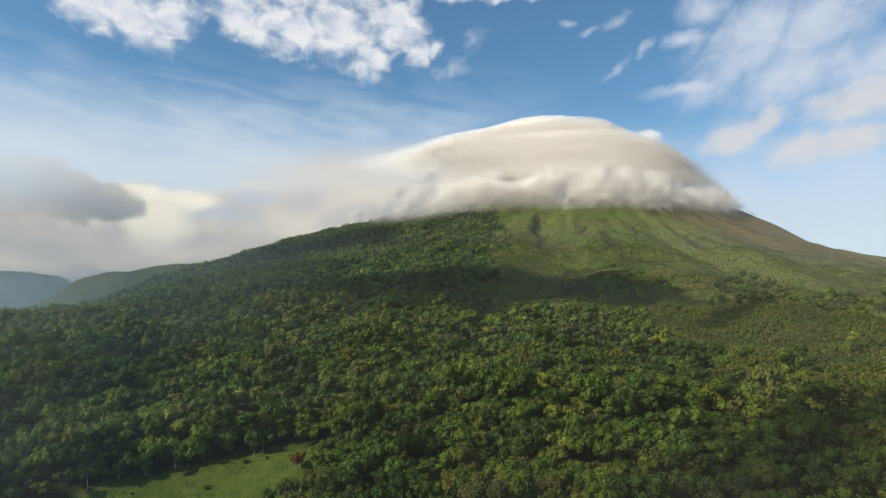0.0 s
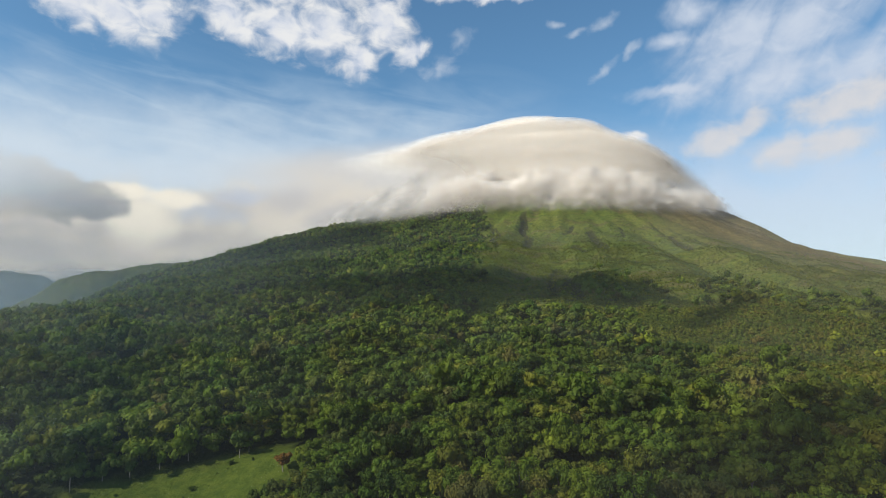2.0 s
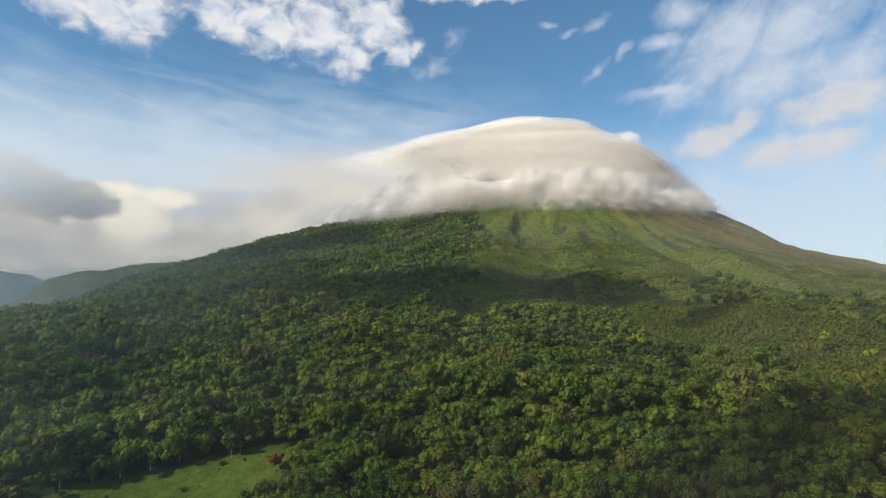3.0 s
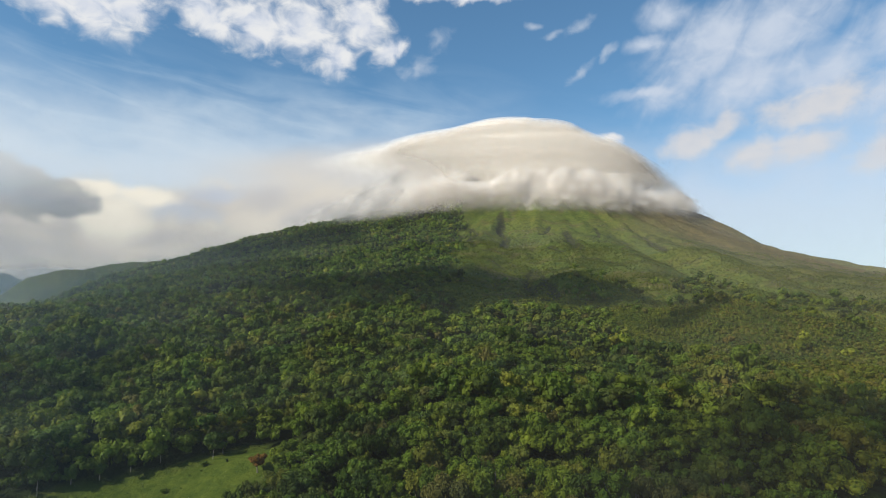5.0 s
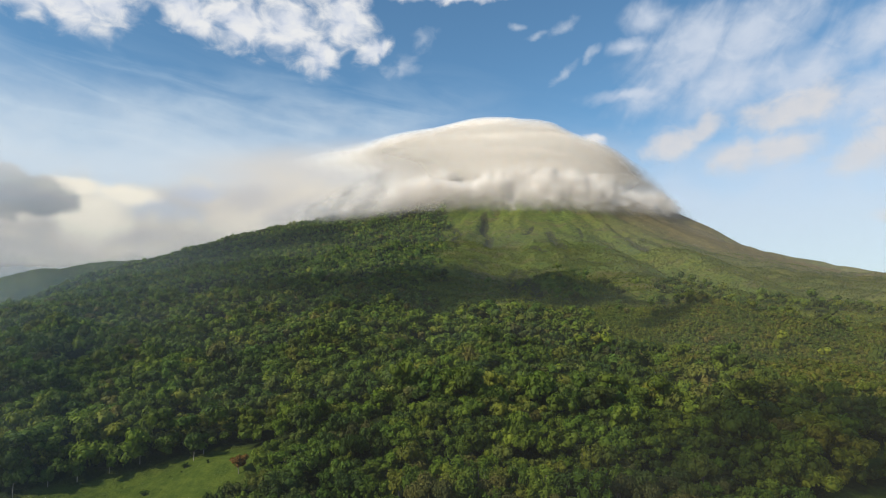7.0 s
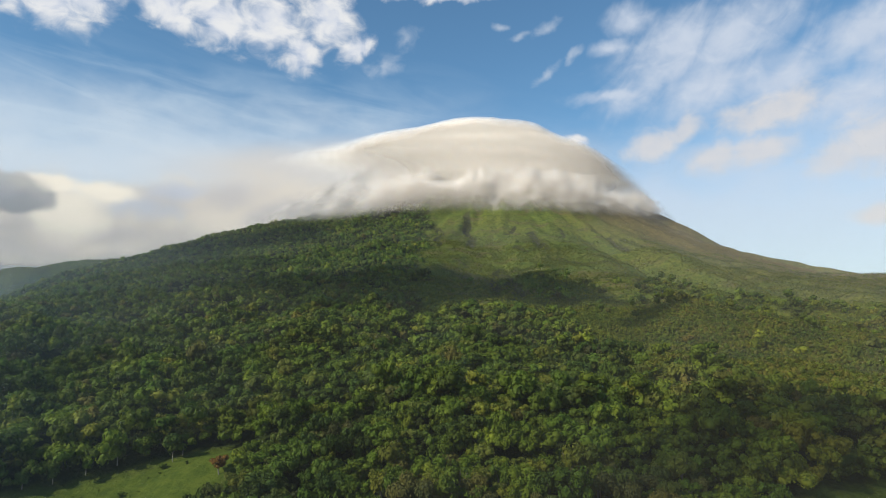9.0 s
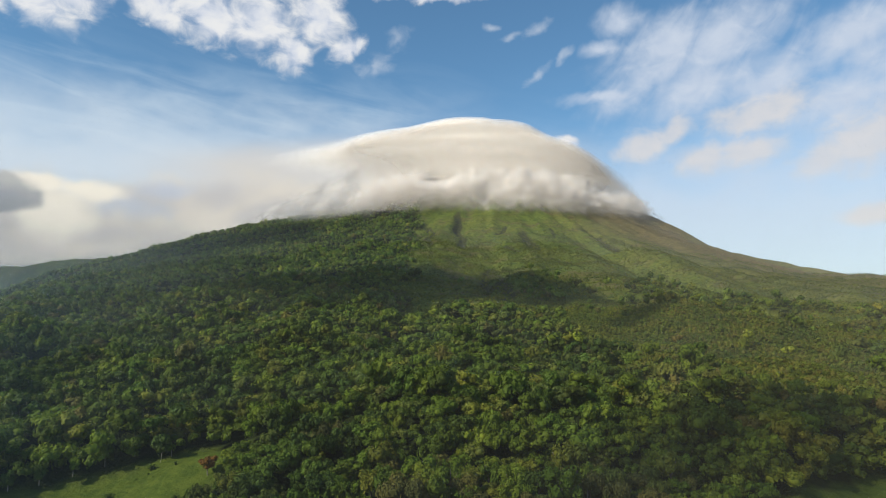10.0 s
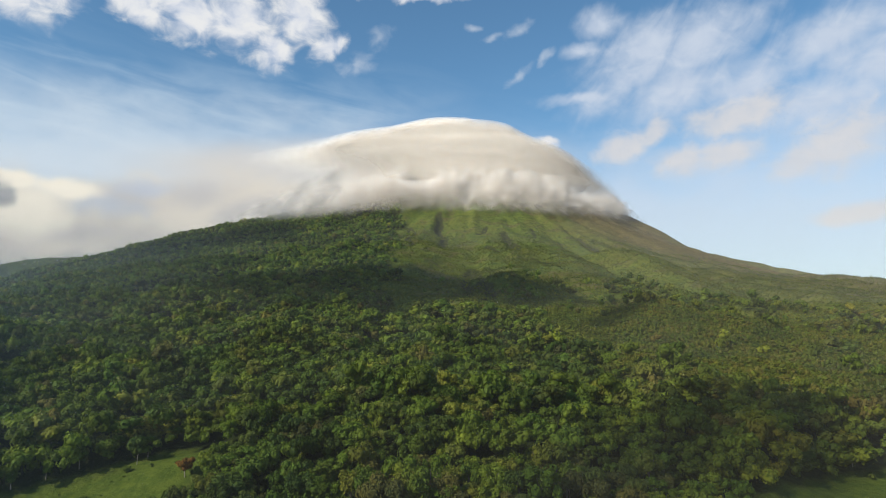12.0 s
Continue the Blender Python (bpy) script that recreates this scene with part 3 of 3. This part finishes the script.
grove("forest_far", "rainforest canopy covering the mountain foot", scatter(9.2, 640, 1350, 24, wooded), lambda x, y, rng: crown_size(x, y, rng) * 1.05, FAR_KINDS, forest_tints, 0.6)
# distant crowns tinted lighter: part of the haze is put into their colour
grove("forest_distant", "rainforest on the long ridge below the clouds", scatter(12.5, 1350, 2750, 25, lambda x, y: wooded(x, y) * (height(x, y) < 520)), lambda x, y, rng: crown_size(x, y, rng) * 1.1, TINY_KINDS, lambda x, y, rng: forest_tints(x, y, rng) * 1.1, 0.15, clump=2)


def open_ground(x, y):
    return (1 - wooded(x, y)) * (1 - meadow(x, y))


def scrub_keep(x, y):
    return open_ground(x, y) * (0.35 + 0.65 * ramp(x / y, 0.2, 0.36) * (1 - ramp(y, 880, 1100)))


def high_keep(x, y):
    clumps = 0.35 + 0.65 * ramp(layered(x / 60, y / 60, 3, 43), -0.6, 0.4)
    return open_ground(x, y) * clumps * (1 - ramp(height(x, y), 205, 300) * 0.75)


def scrub_tints(x, y, rng):
    green = np.array([(0.114, 0.142, 0.019), (0.132, 0.152, 0.021), (0.096, 0.128, 0.018)])[rng.integers(0, 3, len(x))]
    olive = np.array([(0.118, 0.134, 0.027), (0.106, 0.134, 0.024), (0.130, 0.126, 0.032)])[rng.integers(0, 3, len(x))]
    share = ramp(x / y + 0.08 * layered(x / 90, y / 90, 2, 53), 0.32, 0.5)[:, None] * (1 - 0.6 * ramp(y, 900, 1200))[:, None]
    return (green + (olive - green) * share) * rng.uniform(0.75, 1.12, (len(x), 1)) * (1 - 0.2 * ramp(y, 950, 1150))[:, None]


def scrub_size(x, y, rng):
    return rng.uniform(1.2, 2.6, len(x)) + 0.7 * (np.hypot(x, y) < 1050)


grove("scrub", "olive-green bushes and young trees on open slope", scatter(4.4, 420, 1050, 26, scrub_keep), scrub_size, TINY_KINDS, scrub_tints, 0.35, clump=0)
grove("scrub_high", "low bushes dotted over the grassy slope", scatter(6.2, 1050, 2150, 27, high_keep), scrub_size, BUSH_KINDS, scrub_tints, 0.2, clump=0)


def lone_tree(x, y, size, kind, colour, label, tall=1.1, group=""):
    tree = tree_parts(kind, PALE_BARK)
    for part in tree.children:
        if part.name.startswith("crown"):
            layer = part.data.attributes["tint"].data
            layer.foreach_set("color", np.tile((*colour, 1.0), len(layer)).astype(np.float32))
    tree.matrix_basis = Matrix.LocRotScale((x, y, float(height(x, y))), Euler((0, 0, x)), (size, size, size * tall))
    return tagged(tree, label, "tree", group)


lone_tree(-84, 366, 0.95, 2, (0.15, 0.08, 0.026), "tree with rust-orange blossom at the pasture's edge", 1.05)
lone_tree(287, 320, 0.8, 5, (0.15, 0.11, 0.055), "half-bare tree with pale brown leaves beside the pasture", 1.4)
for x, y, size in ((-190, 374, 0.7), (-178, 382, 0.8), (-164, 390, 0.62), (-150, 398, 0.75), (-136, 406, 0.7), (-204, 366, 0.8), (-122, 412, 0.66)):
    lone_tree(x, y, size, 3, (0.075, 0.12, 0.028), "slim tree with bare pale trunk along the pasture", 1.45, "slim trees along the pasture")


def shrub(x, y, size, colour, label, tall=1.0, kind=0, group=""):
    v, t = NEAR_KINDS[kind]
    keep = np.where(np.arange(len(t)) % 2 == 0)[0] if size < 1.0 else np.arange(len(t))
    ob = new("shrub", mesh_of("shrub", v * (1, 1, tall) * size + (0, 0, size * tall * 0.55), t[keep], LEAF, {"tint": np.repeat(np.array(colour)[None], len(v), 0)}, True))
    ob.matrix_basis = pose(x, y, float(height(x, y)), rz=x * 7)
    return tagged(ob, label, "shrub", group)


shrub(-106, 383, 0.95, (0.03, 0.05, 0.012), "slim dark shrub standing alone on the pasture", 2.1, 3)
shrub(-136, 370, 3.2, (0.05, 0.085, 0.016), "low dark green bush on the grassy pasture", 0.5, 1)
shrub(-150, 357, 1.3, (0.05, 0.085, 0.016), "small green bush on the grassy pasture", 0.9, 4)
shrub(-128, 371, 1.0, (0.06, 0.095, 0.018), "small green bush on the grassy pasture", 0.9, 5)
shrub(-178, 366, 1.2, (0.06, 0.095, 0.018), "small green bush on the grassy pasture", 1.0, 6)
shrub(-121, 388, 2.6, (0.07, 0.11, 0.02), "rounded green bush at the pasture's edge", 1.1, 2)
shrub(291, 293, 3.0, (0.055, 0.09, 0.018), "rounded green bush on the lower pasture", 0.9, 1)
for k in range(12):
    sx_k = 214 + 8.3 * k + 2.0 * math.sin(k * 2.3)
    sy_k = 300 + 0.3 * (sx_k - 214) + 1.5 * math.sin(k * 1.7)
    shrub(sx_k, sy_k, 3.0 + 1.1 * math.sin(k * 3.1) ** 2, tuple(SPECIES[k % 5] * 1.05), "rounded leafy bush along the lower pasture", 0.95, k % 8, "bushes along the lower pasture")

for k in range(14):  # tussocks and seedlings over the grass
    x_k, y_k = -196 + 7.1 * k + 6 * math.sin(k * 5.1), 352 + 2.4 * k + 9 * math.sin(k * 2.9)
    shrub(x_k, y_k, 0.55 + 0.4 * math.sin(k * 1.3) ** 2, (0.05, 0.08, 0.014), "low tussock on the grassy pasture", 0.8, k % 8, "tussocks on the pasture")

# weathered poles at the pasture's upper edge
wood, n = material("weathered_pole")
grey = n.noise(n.add("ShaderNodeNewGeometry").outputs["Position"], 6.0, 4.0, 0.6)
finish(n, n.add("ShaderNodeBsdfPrincipled", Base_Color=n.mix(grey, rgb(0.18, 0.16, 0.13), rgb(0.42, 0.39, 0.33)), Roughness=0.85).outputs[0])
for k, (x, y, tall) in enumerate(((-118, 396, 5.6), (-115, 406, 4.2), (-202, 363, 5.0))):
    bm = bmesh.new()
    bmesh.ops.create_cone(bm, cap_ends=True, segments=8, radius1=0.16, radius2=0.11, depth=tall + 0.6)
    bmesh.ops.bevel(bm, geom=[e for e in bm.edges if e.calc_face_angle(0) > 1.2], offset=0.02, segments=1, affect="EDGES")
    bmesh.ops.translate(bm, verts=bm.verts, vec=(0, 0, tall / 2 - 0.3))
    me = bpy.data.meshes.new("pole")
    bm.to_mesh(me)
    bm.free()
    me.materials.append(wood)
    pole = new("pole", me)
    pole.matrix_basis = pose(x, y, float(height(x, y)), rx=1.5 * math.sin(k), ry=1.5 * math.cos(k))
    tagged(pole, "pale weathered wooden pole beside the pasture", "pole", "poles beside the pasture")


# ---- far hills across the valley ----
def far_range(name, label, x0, y0, x1, y1, tops, base, seed):
    """A forested ridge, as a strip of land with two sloping sides between its ends."""
    rows, cols = 40, 160
    s = np.linspace(0, 1, cols)[None, :]
    across = np.linspace(-1, 1, rows)[:, None]
    n_x, n_y = -(y1 - y0), x1 - x0
    length = math.hypot(n_x, n_y)
    wide = 700.0
    X = x0 + (x1 - x0) * s + n_x / length * wide * across
    Y = y0 + (y1 - y0) * s + n_y / length * wide * across
    top = np.interp(s, np.linspace(0, 1, len(tops)), tops)
    Z = base + (top - base) * (1 - np.abs(across)) ** 0.9 + layered(X / 170, Y / 170, 4, seed) * 30 * np.abs(across) ** 0.5 * (1 - np.abs(across) ** 2) + layered(X / 45, Y / 45, 2, seed + 3) * 8 * (1 - np.abs(across))
    Z = lift(X, Y, Z)
    ob = new(name, mesh_of(name, np.c_[X.ravel(), Y.ravel(), Z.ravel()], grid_tris(rows, cols), GROUND,
                           {"dry": np.zeros(X.size), "ash": np.zeros(X.size), "wood": np.full(X.size, 0.5), "lawn": np.zeros(X.size), "scar": np.zeros(X.size)}, True))
    return tagged(ob, label, "hill", kind="structure")


far_range("hill_near_valley", "far forested hill below a bank of cloud", -2750, 2650, -1150, 3900, [-230, -230, -230, -230, -207, -158, -98, 13, 61, 67, 105, 112, 122, 135, 144], -280, 61)
far_range("hill_beyond_valley", "blue far ridge vanishing into cloud", -3650, 2350, -2350, 4150, [71, 74, 78, 78, 79, 80, 80, 75, 71, 32, -62], -280, 67)


# ---- clouds on the summit ----
def cloud_object(name, label, layers, mat, category="cloud"):
    V, T, D, count = [], [], [], 0
    for verts, tris, dense in layers:
        V.append(verts)
        T.append(tris + count)
        D.append(dense)
        count += len(verts)
    ob = new(name, mesh_of(name, np.concatenate(V), np.concatenate(T), mat, {"thick": np.concatenate(D)}, True))
    return tagged(ob, label, category, kind="stuff")


def cap_layers(count):
    """Smooth lens of cloud over the summit, drawn out to the lee as a long wing: nested domes."""
    q, a = np.meshgrid(np.linspace(0, 1, 30), np.linspace(0, 2 * math.pi, 97))
    wing = ramp(-np.cos(a), 0.2, 0.95)
    for k in range(count):
        s = k / (count - 1)
        wide = 950 + 550 * wing
        X, Y = SUMMIT[0] + np.cos(a) * q * wide, SUMMIT[1] + 30 + np.sin(a) * q * 690
        steep = np.interp(q, [0, 0.26, 0.4, 0.6, 0.71, 0.91, 1], [790, 756, 696, 606, 532, 392, 300])
        long = np.interp(q, [0, 0.11, 0.25, 0.49, 0.67, 1], [790, 782, 742, 652, 616, 580])
        Z = steep + (long - steep) * wing - (75 - 20 * wing) * (1 - s) + 5 * np.sin(q * 24 + 2 * np.cos(a)) - 12 * ramp(q, 0, 0.3)
        Z = lift(X, Y, Z)
        dense = 0.95 - 0.5 * s - 0.5 * ramp(q, 0.62, 1.0) - 0.4 * ramp(np.cos(a), 0.15, 0.6) * ramp(q, 0.55, 0.8) - wing * 1.05 * ramp(q, 0.22, 0.85)
        yield np.c_[X.ravel(), Y.ravel(), Z.ravel()], grid_tris(*X.shape), dense.ravel()


def collar_layers(count):
    """Heaped cloud lying against the slope under the cap: rounded billows, torn along its lower edge."""
    turns = np.concatenate([np.linspace(-math.pi, 0, 300), np.linspace(0, math.pi, 24)[1:]])
    h, a = np.meshgrid(np.linspace(0, 1, 44), turns)
    low = 1170 + 60 * grain(np.cos(a) * 3 + 5, np.sin(a) * 3, 71) + 150 * ramp(-np.cos(a), 0.3, 0.95) - 110 * ramp(np.cos(a), 0.3, 0.9)
    q = low + (470 - low) * h
    ex = np.cos(a) * q
    cone = np.interp(np.hypot(ex, np.sin(a) * q), CONE_Q, CONE_Z)
    # billows: domes of two sizes, the small ones riding on the large
    u, v = (a * 800).ravel(), (h * 480).ravel()
    u, v = u + 22 * layered(u / 60, v / 60, 2, 75), v + 22 * layered(u / 60, v / 60, 2, 76)
    rng = np.random.default_rng(5)
    domes = []
    for many, small, large in ((130, 45, 95), (700, 20, 48)):
        top = np.zeros(len(u))
        for cu, cv, r in zip(rng.uniform(-2600, 350, many), rng.uniform(0, 480, many), rng.uniform(small, large, many)):
            top = np.maximum(top, np.sqrt(np.maximum(r * r - (u - cu) ** 2 - (v - cv) ** 2, 0)))
        domes.append(top.reshape(a.shape))
    heap = 22 + 0.6 * domes[0] + 0.85 * domes[1]
    thick = heap * np.sin(math.pi * np.clip(h * 0.9 + 0.1, 0, 1)) ** 0.6 * (1 - 0.3 * ramp(np.cos(a), 0.1, 0.8) - 0.25 * ramp(-np.cos(a), 0.3, 0.9))
    lee = ramp(np.cos(a), 0.1, 0.6)
    for k in range(count):
        s = k / (count - 1)
        out = s * thick * 0.8
        X = SUMMIT[0] + ex / np.where(ex > 0, 1.2, 1.0) + np.cos(a) * out
        Y = SUMMIT[1] + np.sin(a) * q / 1.3 + np.sin(a) * out
        Z = lift(X, Y, cone + 6 + 16 * ramp(-np.cos(a), 0.1, 0.6) + s * thick * 0.75)
        dense = 0.95 - 0.5 * s - 1.5 * (1 - ramp(h, 0.0, 0.42)) + 0.16 * grain(a * 5, h * 1.5, 73) - 1.35 * ramp(h, 0.58 - 0.25 * lee, 1.0 - 0.3 * lee) - 0.2 * ramp(-np.cos(a), 0.3, 0.7) - 0.12 * ramp(-np.cos(a), 0.3, 0.7) - 0.7 * ramp(-np.cos(a), 0.65, 0.98)
        yield np.c_[X.ravel(), Y.ravel(), Z.ravel()], grid_tris(*X.shape), dense.ravel()


def drifting_layers(cx, cy, cz, along, across, deep, turn, count, seed):
    """A small cumulus: a stack of level layers, widest near its flat base."""
    u, v = np.meshgrid(np.linspace(-1, 1, 25), np.linspace(-1, 1, 25))
    c, s = math.cos(radians(turn)), math.sin(radians(turn))
    for k in range(count):
        f = k / (count - 1)
        size = 1 - 0.55 * f ** 1.5
        x, y = u * along * size, v * across * size
        wob = 0.3 * layered(u * 1.7 + seed, v * 1.7 + f, 3, seed)
        dense = 0.95 - 1.1 * ramp(np.hypot(u, v) + wob, 0.55, 1.0)
        yield (np.c_[(cx + x * c - y * s).ravel(), (cy + x * s + y * c).ravel(), (cz + deep * f + 15 * wob).ravel()], grid_tris(25, 25), dense.ravel())


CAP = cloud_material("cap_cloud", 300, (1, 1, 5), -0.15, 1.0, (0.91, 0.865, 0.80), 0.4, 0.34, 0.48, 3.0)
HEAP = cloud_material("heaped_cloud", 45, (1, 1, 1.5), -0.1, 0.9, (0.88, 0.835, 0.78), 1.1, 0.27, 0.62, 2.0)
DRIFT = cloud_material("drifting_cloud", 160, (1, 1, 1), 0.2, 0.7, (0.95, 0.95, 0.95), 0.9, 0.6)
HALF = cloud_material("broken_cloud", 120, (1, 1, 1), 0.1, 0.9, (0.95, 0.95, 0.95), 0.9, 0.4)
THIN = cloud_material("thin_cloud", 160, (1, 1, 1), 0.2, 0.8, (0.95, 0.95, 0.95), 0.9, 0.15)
cloud_object("cap_cloud", "smooth cream-white lens cloud capping the volcano", list(cap_layers(14)), CAP)
cloud_object("collar_cloud", "heaped white cloud hugging the upper slope", list(collar_layers(11)), HEAP)


def mist_layers(count):
    """Cloud trailing off the cap along the crest of the long ridge: soft curtains one behind another."""
    b, h = np.meshgrid(np.linspace(radians(-15), radians(4), 80), np.linspace(0, 1, 14))
    for k in range(count):
        far = 2200 + 60 * k + 40 * layered(b * 20 + k, h * 0.7, 2, 83)
        X, Y = np.sin(b) * far, np.cos(b) * far
        rise = 60 + 130 * ramp(b, radians(-14), radians(1))
        Z = height(X, Y) + (h - 0.1) * rise
        dense = 1.05 * np.sin(math.pi * h) * ramp(b, radians(-14), radians(-5)) * (1 - ramp(b, radians(-1), radians(4))) * ramp(Z, 330, 420)
        yield np.c_[X.ravel(), Y.ravel(), Z.ravel()], grid_tris(*X.shape), dense.ravel()


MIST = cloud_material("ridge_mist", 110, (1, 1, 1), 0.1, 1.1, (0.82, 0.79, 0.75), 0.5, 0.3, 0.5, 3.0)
cloud_object("ridge_mist", "thin cream mist trailing along the ridge crest", list(mist_layers(9)), MIST)


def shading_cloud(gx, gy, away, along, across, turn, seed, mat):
    """An unseen cumulus, added between the sun and a hillside stretch to shade it."""
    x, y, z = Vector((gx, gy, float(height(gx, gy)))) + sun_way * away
    cloud_object("unseen_cumulus", "small white cumulus out of sight, added to shade the slope", list(drifting_layers(x, y, z, along, across, 120, turn, 5, seed)), mat)


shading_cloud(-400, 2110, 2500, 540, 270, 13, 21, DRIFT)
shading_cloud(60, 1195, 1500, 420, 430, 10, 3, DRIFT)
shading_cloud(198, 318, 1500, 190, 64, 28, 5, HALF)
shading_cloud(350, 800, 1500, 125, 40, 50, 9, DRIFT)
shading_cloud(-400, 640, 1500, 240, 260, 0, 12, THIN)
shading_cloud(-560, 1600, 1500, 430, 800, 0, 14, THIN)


# ---- haze hanging over the forest, imitated by upright translucent sheets ----
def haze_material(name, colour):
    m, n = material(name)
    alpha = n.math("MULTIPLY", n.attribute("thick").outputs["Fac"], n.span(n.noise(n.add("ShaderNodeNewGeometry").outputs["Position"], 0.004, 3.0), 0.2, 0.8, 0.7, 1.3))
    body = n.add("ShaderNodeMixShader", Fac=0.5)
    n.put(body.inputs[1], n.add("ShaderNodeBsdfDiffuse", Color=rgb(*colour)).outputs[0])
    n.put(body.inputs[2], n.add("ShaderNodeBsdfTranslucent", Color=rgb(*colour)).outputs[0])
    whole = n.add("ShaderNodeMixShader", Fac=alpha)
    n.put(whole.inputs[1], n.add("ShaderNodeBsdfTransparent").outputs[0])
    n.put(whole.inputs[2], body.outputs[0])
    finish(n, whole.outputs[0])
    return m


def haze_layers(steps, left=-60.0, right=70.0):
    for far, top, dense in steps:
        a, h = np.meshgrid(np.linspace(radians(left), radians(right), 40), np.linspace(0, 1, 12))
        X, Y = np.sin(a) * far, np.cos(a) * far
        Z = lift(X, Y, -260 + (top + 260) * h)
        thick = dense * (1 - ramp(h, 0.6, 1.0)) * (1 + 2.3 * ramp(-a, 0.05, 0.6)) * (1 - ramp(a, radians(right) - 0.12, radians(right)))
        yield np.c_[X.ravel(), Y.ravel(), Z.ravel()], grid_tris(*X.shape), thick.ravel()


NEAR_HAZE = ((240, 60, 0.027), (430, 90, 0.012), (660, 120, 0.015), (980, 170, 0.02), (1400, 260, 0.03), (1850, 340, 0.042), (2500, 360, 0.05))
cloud_object("haze", "thin pale sheets imitating haze over the forested slopes", list(haze_layers(NEAR_HAZE)), haze_material("thin_haze", (0.94, 0.93, 0.86)), "haze")
# the blue of distant air is put into these sheets' colour
cloud_object("valley_haze", "blue sheets imitating haze in the far valley", list(haze_layers(((2950, 60, 0.06), (4080, 150, 0.18)), -60.0, -14.0)), haze_material("blue_haze", (0.62, 0.8, 0.98)), "haze")
